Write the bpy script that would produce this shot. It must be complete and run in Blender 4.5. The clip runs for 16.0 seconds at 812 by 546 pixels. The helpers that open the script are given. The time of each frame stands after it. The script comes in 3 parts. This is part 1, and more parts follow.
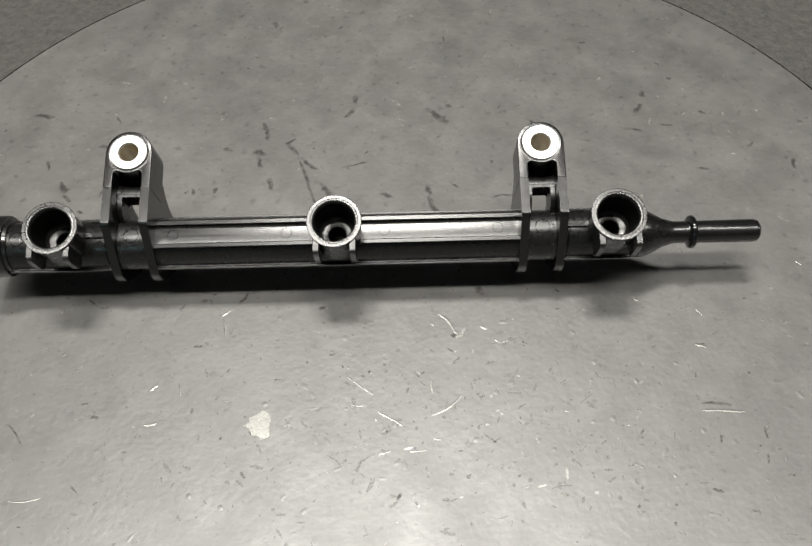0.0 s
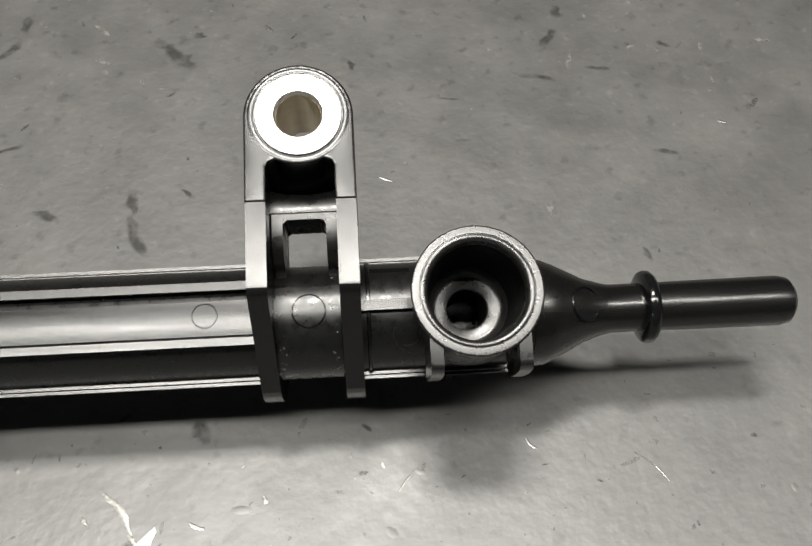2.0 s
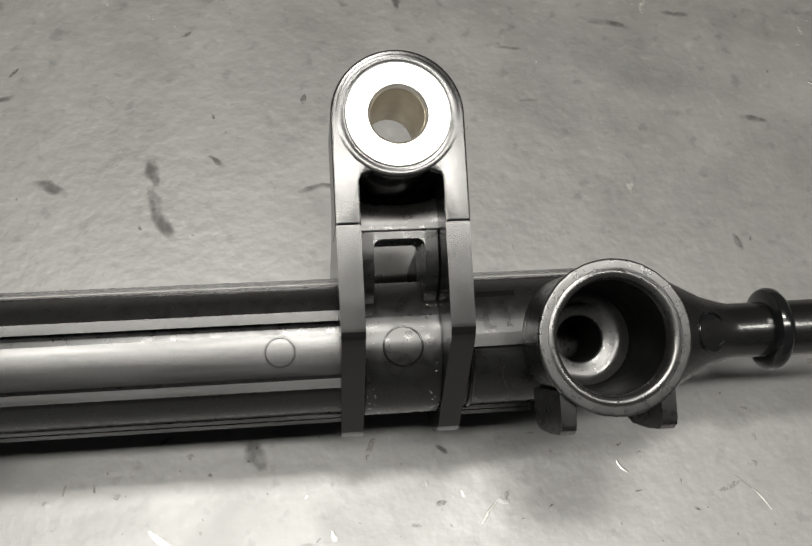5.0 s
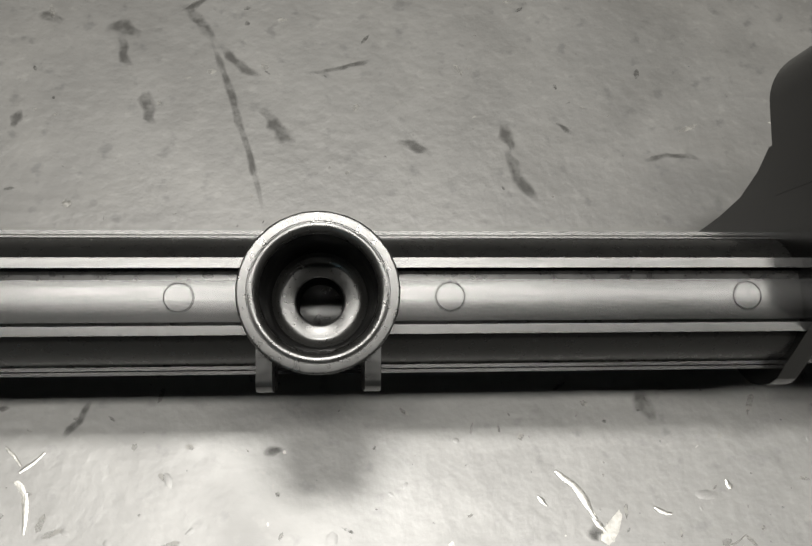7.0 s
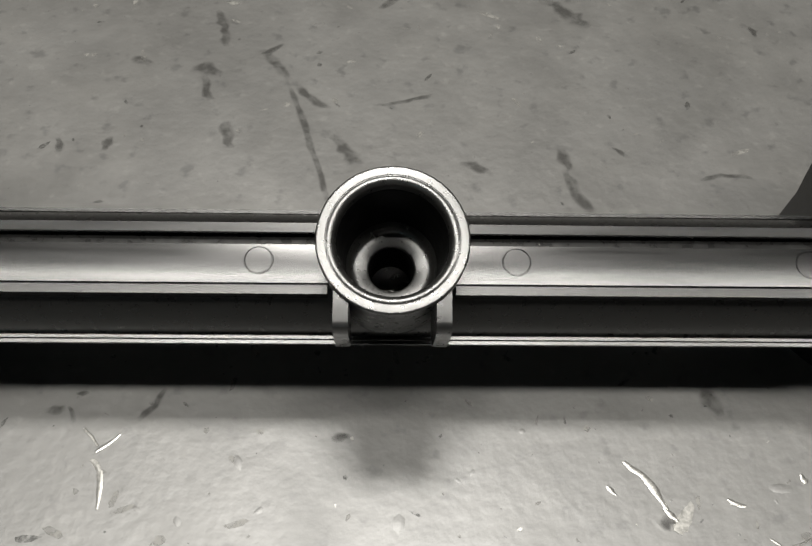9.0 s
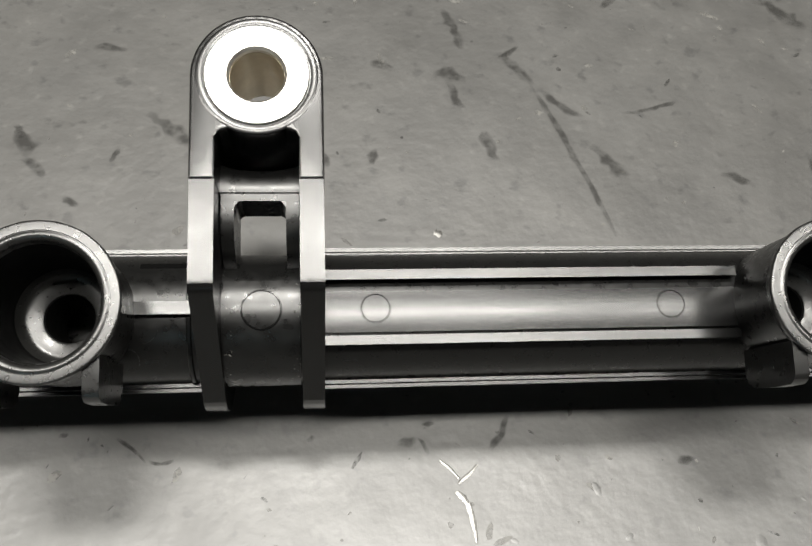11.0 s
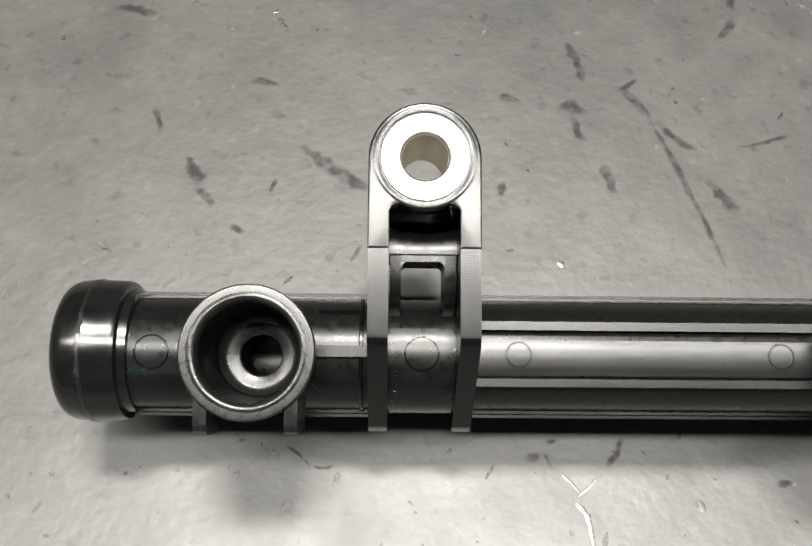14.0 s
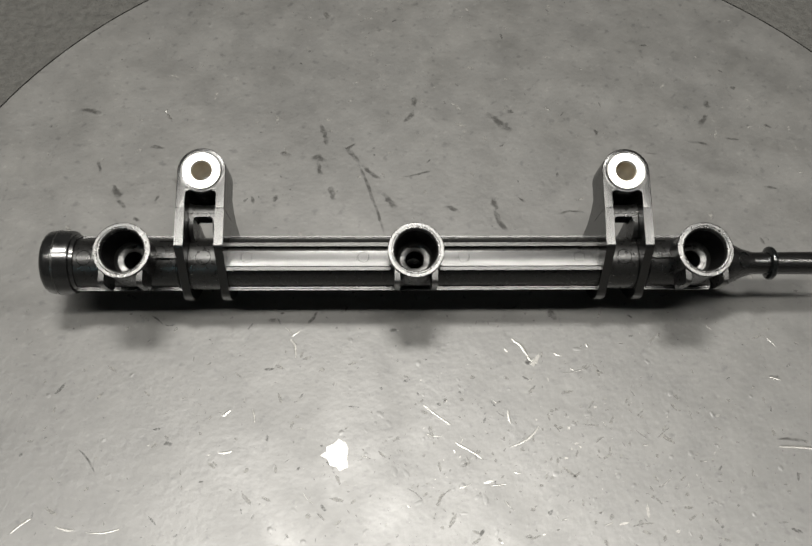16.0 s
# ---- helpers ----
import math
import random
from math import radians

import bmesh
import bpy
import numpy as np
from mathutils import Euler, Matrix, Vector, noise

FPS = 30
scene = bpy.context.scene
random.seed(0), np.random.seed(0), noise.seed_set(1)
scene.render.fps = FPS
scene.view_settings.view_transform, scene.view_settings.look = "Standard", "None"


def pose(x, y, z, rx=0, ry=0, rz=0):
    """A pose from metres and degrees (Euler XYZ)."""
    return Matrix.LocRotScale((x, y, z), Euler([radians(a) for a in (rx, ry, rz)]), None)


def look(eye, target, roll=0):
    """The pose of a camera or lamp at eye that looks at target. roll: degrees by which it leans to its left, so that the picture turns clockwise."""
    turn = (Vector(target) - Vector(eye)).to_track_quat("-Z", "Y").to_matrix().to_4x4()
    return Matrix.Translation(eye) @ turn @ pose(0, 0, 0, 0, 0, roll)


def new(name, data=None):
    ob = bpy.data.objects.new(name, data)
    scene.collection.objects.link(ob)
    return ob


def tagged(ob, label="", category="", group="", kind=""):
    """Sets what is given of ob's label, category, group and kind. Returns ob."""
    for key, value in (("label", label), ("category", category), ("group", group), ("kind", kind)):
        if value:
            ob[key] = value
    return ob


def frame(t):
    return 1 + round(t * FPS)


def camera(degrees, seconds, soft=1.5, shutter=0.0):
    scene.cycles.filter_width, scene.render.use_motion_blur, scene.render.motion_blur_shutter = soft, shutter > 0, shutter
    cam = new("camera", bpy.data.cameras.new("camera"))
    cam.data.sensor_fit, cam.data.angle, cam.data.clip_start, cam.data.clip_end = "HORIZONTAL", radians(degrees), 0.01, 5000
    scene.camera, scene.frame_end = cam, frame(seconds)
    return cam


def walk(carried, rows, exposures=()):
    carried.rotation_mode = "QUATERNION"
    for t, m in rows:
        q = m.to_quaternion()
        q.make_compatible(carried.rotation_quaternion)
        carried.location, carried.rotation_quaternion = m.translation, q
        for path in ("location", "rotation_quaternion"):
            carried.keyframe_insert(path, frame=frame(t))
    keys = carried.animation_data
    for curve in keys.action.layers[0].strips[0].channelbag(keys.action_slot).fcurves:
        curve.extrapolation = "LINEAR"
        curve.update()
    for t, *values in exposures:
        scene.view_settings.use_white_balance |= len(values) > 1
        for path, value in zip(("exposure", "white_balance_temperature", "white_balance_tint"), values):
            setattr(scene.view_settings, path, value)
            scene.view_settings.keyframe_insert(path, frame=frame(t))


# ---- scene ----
cam = camera(50.85, 16.0)
PATH = [
    (0, (0.02747, -0.20590, 0.28087), (0.02662, -0.08479, 0.12171), -1.69),
    (0.5, (0.06018, -0.17444, 0.24806), (0.05974, -0.05659, 0.08647), -2.50),
    (1, (0.08782, -0.13037, 0.20694), (0.09640, -0.01287, 0.04532), 1.89),
    (1.5, (0.08745, -0.09096, 0.17321), (0.09611, 0.02216, 0.00850), 1.96),
    (2, (0.08754, -0.06856, 0.15262), (0.09777, 0.04129, -0.01419), 1.80),
    (2.5, (0.08563, -0.05658, 0.12854), (0.09436, 0.05020, -0.04034), 2.24),
    (3, (0.08792, -0.04896, 0.11927), (0.09500, 0.05672, -0.05038), 0.98),
    (3.2, (0.09000, -0.04324, 0.11665), (0.09729, 0.05995, -0.05452), 0.27),
    (5.3, (0.05846, -0.03649, 0.14775), (0.08142, 0.04690, -0.03258), 11.50),
    (5.5, (0.05247, -0.04049, 0.14967), (0.07458, 0.04355, -0.03046), 11.56),
    (6, (0.03160, -0.04693, 0.15386), (0.05261, 0.03904, -0.02550), 12.02),
    (6.5, (0.01518, -0.05023, 0.15302), (0.03500, 0.03689, -0.02592), 11.94),
    (7, (0.00158, -0.04488, 0.13991), (0.01901, 0.04277, -0.03902), 10.00),
    (7.5, (-0.00210, -0.04234, 0.13141), (0.01381, 0.04584, -0.04740), 8.45),
    (8, (-0.00048, -0.05423, 0.12709), (0.00827, 0.05357, -0.04114), 3.76),
    (8.2, (0.00140, -0.05821, 0.12402), (0.00725, 0.05646, -0.03974), 2.78),
    (10.3, (-0.03980, -0.07276, 0.14930), (-0.03126, 0.04123, -0.01482), 4.28),
    (10.5, (-0.05095, -0.06708, 0.14582), (-0.04032, 0.04163, -0.02172), 5.27),
    (11, (-0.07114, -0.05304, 0.13747), (-0.04962, 0.04896, -0.03320), 9.58),
    (11.5, (-0.08958, -0.04798, 0.13445), (-0.06806, 0.05027, -0.03842), 10.87),
    (12, (-0.09649, -0.04364, 0.13087), (-0.07707, 0.04969, -0.04495), 11.19),
    (12.5, (-0.09182, -0.03869, 0.13436), (-0.07926, 0.05457, -0.04212), 7.42),
    (13, (-0.08784, -0.03509, 0.14777), (-0.08082, 0.06108, -0.02745), 4.22),
    (13.5, (-0.08694, -0.03305, 0.15009), (-0.08166, 0.05827, -0.02776), 3.41),
    (14, (-0.08376, -0.04729, 0.16188), (-0.07995, 0.04372, -0.01617), 2.74),
    (14.5, (-0.06853, -0.08451, 0.21156), (-0.06821, 0.01078, 0.03572), 1.02),
    (15, (-0.04754, -0.11544, 0.24566), (-0.04347, -0.01591, 0.07223), 3.05),
    (15.5, (-0.03017, -0.14416, 0.26812), (-0.02536, -0.04126, 0.09669), 3.21),
    (16, (-0.01158, -0.17456, 0.29476), (-0.00641, -0.06518, 0.12740), 2.13),
]
walk(cam, [(t, look(eye, target, roll)) for t, eye, target, roll in PATH], [(0, -0.61), (1, -0.67), (2, -0.78), (3, -0.72), (5.5, -0.61), (6.5, -0.64), (8, -0.74), (10.5, -0.75), (11.5, -0.77), (12.5, -0.71), (13.2, -0.61), (14, -0.59), (15, -0.69), (16, -0.72)])

# ---- light: ceiling lamps over the bench, a cool window far behind ----
world = bpy.data.worlds.new("world")
world.use_nodes = True
world.node_tree.nodes["Background"].inputs[0].default_value = (0.5, 0.55, 0.6, 1)
world.node_tree.nodes["Background"].inputs[1].default_value = 0.05
scene.world = world


def area_lamp(name, m, sx, sy, watts, colour):
    lamp = bpy.data.lights.new(name, "AREA")
    lamp.shape, lamp.size, lamp.size_y, lamp.energy, lamp.color = "RECTANGLE", sx, sy, watts, colour
    ob = new(name, lamp)
    ob.matrix_world = m
    return ob


# a short lamp beyond the rail throws the front shadows; a row of long battens on the near side
area_lamp("short_light", pose(-0.04, 0.35, 1.90), 0.48, 0.20, 52, (1.0, 0.972, 0.907))
for x, watts in ((-0.08, 50), (-1.32, 30), (1.16, 28)):
    area_lamp("batten_light", pose(x, -0.25, 1.90), 1.22, 0.15, watts, (1.0, 0.972, 0.907))
area_lamp("window_light", look((-0.75, -1.72, 1.15), (0, 0, 0.2)), 0.5, 0.14, 1.5, (0.50, 0.88, 1.0))


# ---- materials ----
def material(name, base, rough, metal=0.0, second=None, scale=40.0, spread=0.08, bump=0.1, bump_scale=300.0, spec=0.5, relief=0.0004, ior=1.5, stretch=1.0, cover=None, faded=False):
    """Two scales of variation: broad blotches and fine grain in colour, gloss and relief."""
    m = bpy.data.materials.new(name)
    m.use_nodes = True
    t = m.node_tree
    b = t.nodes["Principled BSDF"]
    b.inputs["Metallic"].default_value = metal
    b.inputs["Specular IOR Level"].default_value = spec
    b.inputs["IOR"].default_value = ior
    co = t.nodes.new("ShaderNodeTexCoord")
    big, fine = t.nodes.new("ShaderNodeTexNoise"), t.nodes.new("ShaderNodeTexNoise")
    big.inputs["Scale"].default_value, fine.inputs["Scale"].default_value = scale, bump_scale
    big.inputs["Detail"].default_value, fine.inputs["Detail"].default_value = 5.0, 6.0
    mix = t.nodes.new("ShaderNodeMix")
    mix.data_type = "RGBA"
    mix.inputs["A"].default_value = (*base, 1)
    mix.inputs["B"].default_value = (*(second or [c * 1.5 for c in base]), 1)
    ro = t.nodes.new("ShaderNodeMapRange")
    ro.inputs["From Min"].default_value, ro.inputs["From Max"].default_value = 0.3, 0.7
    ro.inputs["To Min"].default_value, ro.inputs["To Max"].default_value = rough - spread, rough + spread
    bm_ = t.nodes.new("ShaderNodeBump")
    bm_.inputs["Strength"].default_value, bm_.inputs["Distance"].default_value = bump, relief
    for n in (big, fine):
        if stretch != 1.0:
            drawn = t.nodes.new("ShaderNodeMapping")
            drawn.inputs["Scale"].default_value = (stretch, 1, 1)
            t.links.new(co.outputs["Object"], drawn.inputs["Vector"])
            t.links.new(drawn.outputs["Vector"], n.inputs["Vector"])
        else:
            t.links.new(co.outputs["Object"], n.inputs["Vector"])
    if cover:
        thin = t.nodes.new("ShaderNodeMapRange")
        for key, v in zip(("From Min", "From Max", "To Min", "To Max"), (0.38, 0.6, *cover)):
            thin.inputs[key].default_value = v
        t.links.new(fine.outputs["Fac"], thin.inputs["Value"])
        t.links.new(thin.outputs["Result"], b.inputs["Alpha"])
        if faded:
            fade, both = t.nodes.new("ShaderNodeAttribute"), t.nodes.new("ShaderNodeMath")
            fade.attribute_name, both.operation = "cover", "MULTIPLY"
            t.links.new(thin.outputs["Result"], both.inputs[0])
            t.links.new(fade.outputs["Fac"], both.inputs[1])
            t.links.new(both.outputs[0], b.inputs["Alpha"])
    t.links.new(big.outputs["Fac"], mix.inputs["Factor"])
    t.links.new(mix.outputs["Result"], b.inputs["Base Color"])
    t.links.new(fine.outputs["Fac"], ro.inputs["Value"])
    t.links.new(ro.outputs["Result"], b.inputs["Roughness"])
    t.links.new(fine.outputs["Fac"], bm_.inputs["Height"])
    t.links.new(bm_.outputs["Normal"], b.inputs["Normal"])
    return m


PLASTIC = material("black_nylon", (0.0025, 0.0025, 0.0025), 0.225, scale=90, bump=0.08, bump_scale=900, relief=0.00003, spread=0.03, spec=0.55, ior=1.5, stretch=0.06)
SATIN = material("satin_black_nylon", (0.003, 0.003, 0.003), 0.225, second=(0.006, 0.006, 0.0057), scale=500, bump=0.02, bump_scale=300, relief=0.00005, spread=0.025, spec=0.62)
MOULDED = material("moulded_black_nylon", (0.003, 0.003, 0.003), 0.31, second=(0.009, 0.009, 0.0087), scale=320, bump=0.05, bump_scale=700, relief=0.00007, spread=0.07, spec=0.62)
GLOSSY = material("glossy_black_cap", (0.004, 0.0045, 0.0045), 0.15, scale=60, bump=0.1, bump_scale=300, relief=0.00005, spread=0.04, spec=0.5)
WORN = material("worn_black_nylon", (0.003, 0.003, 0.003), 0.29, second=(0.02, 0.02, 0.019), scale=420, bump=0.1, bump_scale=900, relief=0.00006, spread=0.035, spec=1.0)
CAP = material("worn_glossy_black_cap", (0.003, 0.0033, 0.0034), 0.19, second=(0.012, 0.012, 0.012), scale=160, bump=0.25, bump_scale=170, relief=0.00012, spread=0.09, spec=0.95)
DRAWN = material("smooth_black_nozzle", (0.003, 0.003, 0.003), 0.27, scale=60, bump=0.15, bump_scale=400, relief=0.00005, spread=0.05, spec=0.9, stretch=0.1)
STEEL = material("bright_steel", (0.80, 0.79, 0.76), 0.42, metal=1.0, second=(0.74, 0.72, 0.68), scale=300, bump=0.1, bump_scale=900, relief=0.00003)
BRASS = material("dull_bushing_bore", (0.42, 0.37, 0.28), 0.45, metal=0.6, scale=300, bump=0.2, bump_scale=900, relief=0.0001)
ROUGH = material("rough_concrete", (0.026, 0.0255, 0.0236), 0.8, second=(0.08, 0.078, 0.072), scale=220, bump=1.0, bump_scale=240, relief=0.003)
WALL = material("grey_wall_paint", (0.03, 0.03, 0.029), 0.8, scale=3, bump=0.05)
SMEAR = material("soft_rubber_smear", (0.026, 0.025, 0.023), 0.5, scale=200, bump=0.2, bump_scale=330, relief=0.0001, cover=(0.16, 0.62), faded=True)
SCUFF = material("dark_rubber_scuff", (0.026, 0.025, 0.023), 0.5, scale=200, bump=0.2, bump_scale=1400, relief=0.0001, cover=(0.08, 0.55))
CHIP = material("bare_metal_chip", (0.24, 0.236, 0.225), 0.38, metal=0.9, scale=200, bump=0.3, bump_scale=1400, relief=0.0001, cover=(0.82, 1.0))
# pale colour for paint flecks and for painted sparkle of the gloss
FLECK_GLINT = material("pale_fleck_and_glint", (0.15, 0.147, 0.138), 0.42, scale=200, bump=0.3, bump_scale=650, relief=0.0001, cover=(0.2, 0.9))

SEAT = material("machined_black_seat", (0.01, 0.01, 0.0095), 0.3, second=(0.022, 0.022, 0.021), scale=900, bump=0.15, bump_scale=1500, relief=0.00008, spread=0.04, spec=0.75)
# same nylon, colour and reflection lowered to put the cup's inner shade in
INNER_SHADE = material("shade_dark_inner_wall", (0.002, 0.002, 0.002), 0.42, scale=200, bump=0.1, bump_scale=500, relief=0.00004, spread=0.05, spec=0.14)
# the dark of the deep hole is put into this dull black
BORE_SHADE = material("shade_black_bore", (0.0015, 0.0015, 0.0015), 0.8, scale=200, bump=0.2, bump_scale=800, relief=0.00004, spread=0.08, spec=0.16)
CRUMB = material("pale_dust", (0.2, 0.195, 0.18), 0.8)


def worn_paint():
    """Grey floor paint: broad stains, hand-sized mottling, fine specks, a slightly lumpy gloss."""
    m = bpy.data.materials.new("worn_grey_paint")
    m.use_nodes = True
    t = m.node_tree
    b = t.nodes["Principled BSDF"]
    co = t.nodes.new("ShaderNodeTexCoord")

    def noise_at(scale, detail, warp=0.0):
        n = t.nodes.new("ShaderNodeTexNoise")
        n.inputs["Scale"].default_value, n.inputs["Detail"].default_value, n.inputs["Distortion"].default_value = scale, detail, warp
        t.links.new(co.outputs["Object"], n.inputs["Vector"])
        return n.outputs["Fac"]

    def span(value, a, b_, c, d):
        n = t.nodes.new("ShaderNodeMapRange")
        for key, v in zip(("From Min", "From Max", "To Min", "To Max"), (a, b_, c, d)):
            n.inputs[key].default_value = v
        t.links.new(value, n.inputs["Value"])
        return n.outputs["Result"]

    def sum_of(p, q, how="MULTIPLY"):
        n = t.nodes.new("ShaderNodeMath")
        n.operation = how
        t.links.new(p, n.inputs[0])
        t.links.new(q, n.inputs[1])
        return n.outputs[0]

    tone = sum_of(span(noise_at(8, 5, 0.8), 0.3, 0.7, 0.80, 1.15), span(noise_at(55, 6, 0.4), 0.3, 0.7, 0.82, 1.17))
    tone = sum_of(tone, span(noise_at(380, 3), 0.60, 0.72, 1.0, 1.3))
    tone = sum_of(tone, span(noise_at(260, 4), 0.30, 0.40, 0.55, 1.0))
    tone = sum_of(tone, span(noise_at(150, 4, 0.6), 0.35, 0.65, 0.93, 1.07))
    colour = t.nodes.new("ShaderNodeMix")
    colour.data_type, colour.blend_type = "RGBA", "MULTIPLY"
    colour.inputs["Factor"].default_value = 1.0
    colour.inputs["A"].default_value = (0.073, 0.0715, 0.0672, 1)
    t.links.new(tone, colour.inputs["B"])
    t.links.new(colour.outputs["Result"], b.inputs["Base Color"])
    t.links.new(span(noise_at(45, 6, 0.4), 0.3, 0.7, 0.43, 0.54), b.inputs["Roughness"])
    b.inputs["Specular IOR Level"].default_value, b.inputs["IOR"].default_value = 1.0, 1.65
    bump = t.nodes.new("ShaderNodeBump")
    bump.inputs["Strength"].default_value, bump.inputs["Distance"].default_value = 0.27, 0.0003
    t.links.new(sum_of(noise_at(150, 5), noise_at(420, 4), "ADD"), bump.inputs["Height"])
    t.links.new(bump.outputs["Normal"], b.inputs["Normal"])
    return m


PLATE = worn_paint()

# ---- mesh helpers: numbers in millimetres ----
MM = 0.001
AXIS = -21.5  # the rail's axis below the rims of the cups


def part(name, bm, mat, parent, label="", sharp=0.6, crisp=False):
    for v in bm.verts:
        v.co *= MM
    bmesh.ops.recalc_face_normals(bm, faces=bm.faces[:])
    for f in bm.faces:
        f.smooth = True
    for e in bm.edges:
        if len(e.link_faces) == 2 and e.calc_face_angle() > sharp:
            e.smooth = False
    me = bpy.data.meshes.new(name)
    bm.to_mesh(me)
    bm.free()
    me.materials.append(mat)
    ob = new(name, me)
    ob.parent = parent
    if crisp:
        # broad faces keep their own normal beside narrow rounded edges
        weighted = ob.modifiers.new("weighted_normal", "WEIGHTED_NORMAL")
        weighted.mode, weighted.keep_sharp = "FACE_AREA", True
    if label:
        tagged(ob, label)
    return ob


def rounded(bm, width, segments=2, angle=0.6):
    edges = [e for e in bm.edges if len(e.link_faces) == 2 and e.calc_face_angle() > angle]
    bmesh.ops.bevel(bm, geom=edges, offset=width, segments=segments, profile=0.5, affect="EDGES", clamp_overlap=True)
    return bm


def prism(points, a, b, axis="x"):
    """A closed outline pushed from a to b: (y, z) along x, or (x, y) along z."""
    bm = bmesh.new()
    place = (lambda p, d: (d, p[0], p[1])) if axis == "x" else (lambda p, d: (p[0], p[1], d))
    one = [bm.verts.new(place(p, a)) for p in points]
    two = [bm.verts.new(place(p, b)) for p in points]
    bm.faces.new(one)
    bm.faces.new(two[::-1])
    for i in range(len(points)):
        j = (i + 1) % len(points)
        bm.faces.new((one[j], one[i], two[i], two[j]))
    return bm


def box(x0, x1, y0, y1, z0, z1):
    return prism([(y0, z0), (y1, z0), (y1, z1), (y0, z1)], x0, x1)


def lathe(profile, axis="x", centre=(0.0, 0.0), steps=64, caps=True):
    """profile: (along, radius) rows, spun round x at (y, z) or round z at (x, y)."""
    bm = bmesh.new()
    rings = []
    for d, r in profile:
        ring = []
        for k in range(steps):
            a = 2 * math.pi * k / steps
            p, q = centre[0] + r * math.cos(a), centre[1] + r * math.sin(a)
            ring.append(bm.verts.new((d, p, q) if axis == "x" else (p, q, d)))
        rings.append(ring)
    for one, two in zip(rings, rings[1:]):
        for k in range(steps):
            j = (k + 1) % steps
            bm.faces.new((one[k], one[j], two[j], two[k]))
    for ring, r in ((rings[0], profile[0][1]), (rings[-1], profile[-1][1])):
        if caps and profile[0] != profile[-1] and r > 0:
            bm.faces.new(ring)
    bmesh.ops.remove_doubles(bm, verts=bm.verts[:], dist=1e-4)
    return bm


def inset(loop, d):
    """The outline moved inwards by d; it runs anticlockwise."""
    out = []
    for (ax, ay), (bx, by), (cx, cy) in zip([loop[-1], *loop[:-1]], loop, [*loop[1:], loop[0]]):
        n1, n2 = Vector((ay - by, bx - ax)).normalized(), Vector((by - cy, cx - bx)).normalized()
        n = (n1 + n2) / max(0.3, 1 + n1.dot(n2))
        out.append((bx + d * n.x, by + d * n.y))
    return out


def holed(outer, inner, z0, z1, chamfer):
    """An outline in x, y with a hole, from z0 to z1, its upper edge chamfered."""
    bm = bmesh.new()
    ring = lambda loop, z: [bm.verts.new((*p, z)) for p in loop]
    outers = [ring(outer, z0), ring(outer, z1 - chamfer), ring(inset(outer, chamfer * 0.3), z1 - chamfer * 0.3), ring(inset(outer, chamfer), z1)]
    inners = [ring(inner, z0), ring(inner, z1)]
    for loops in ((outers[0], inners[0]), (outers[-1], inners[-1])):
        edges = [bm.edges.new((loop[i], loop[(i + 1) % len(loop)])) for loop in loops for i in range(len(loop))]
        bmesh.ops.triangle_fill(bm, use_beauty=True, edges=edges)
    for loops in (outers, inners):
        for one, two in zip(loops, loops[1:]):
            for i in range(len(one)):
                j = (i + 1) % len(one)
                bm.faces.new((one[i], one[j], two[j], two[i]))
    return bm


def arc(cx, cy, r, a0, a1, n):
    return [(cx + r * math.cos(radians(a0 + (a1 - a0) * k / n)), cy + r * math.sin(radians(a0 + (a1 - a0) * k / n))) for k in range(n + 1)]


# ---- setting: a round worn plate let into rough concrete, inside an added plain dim room ----
def structure(name, bm, mat, label, category):
    return tagged(part(name, bm, mat, None), label, category, kind="structure")


structure("floor", holed([(-1900, -1900), (1900, -1900), (1900, 1900), (-1900, 1900)], [(18.7 + p, 13.1 + q) for p, q in arc(0, 0, 231.4, 0, 357.75, 159)], -60, -0.2, 0.1), ROUGH, "rough grey concrete floor round the plate", "floor")
# unseen walls and ceiling, added very dark to hold bounce and reflections down
structure("wall_north", box(-1800, 1800, 1800, 1900, -60, 2260), WALL, "unseen dim grey wall, added to keep stray light low", "wall")
structure("wall_south", box(-1800, 1800, -1900, -1800, -60, 2260), WALL, "unseen dim grey wall, added to keep stray light low", "wall")
structure("wall_east", box(1800, 1900, -1900, 1900, -60, 2260), WALL, "unseen dim grey wall, added to keep stray light low", "wall")
structure("wall_west", box(-1900, -1800, -1900, 1900, -60, 2260), WALL, "unseen dim grey wall, added to keep stray light low", "wall")
structure("ceiling", box(-1900, 1900, -1900, 1900, 2200, 2260), WALL, "unseen dim grey ceiling, added to keep stray light low", "ceiling")

plate = new("round_plate")
plate.matrix_world = pose(0.0187, 0.0131, 0)
tagged(plate, "round grey painted plate, scuffed and scratched, flush in concrete", "floor plate", kind="structure")
part("plate_disc", lathe([(-8, 0), (-8, 231), (-0.6, 231), (0, 230.3), (0, 0)], "z", steps=160), PLATE, plate)

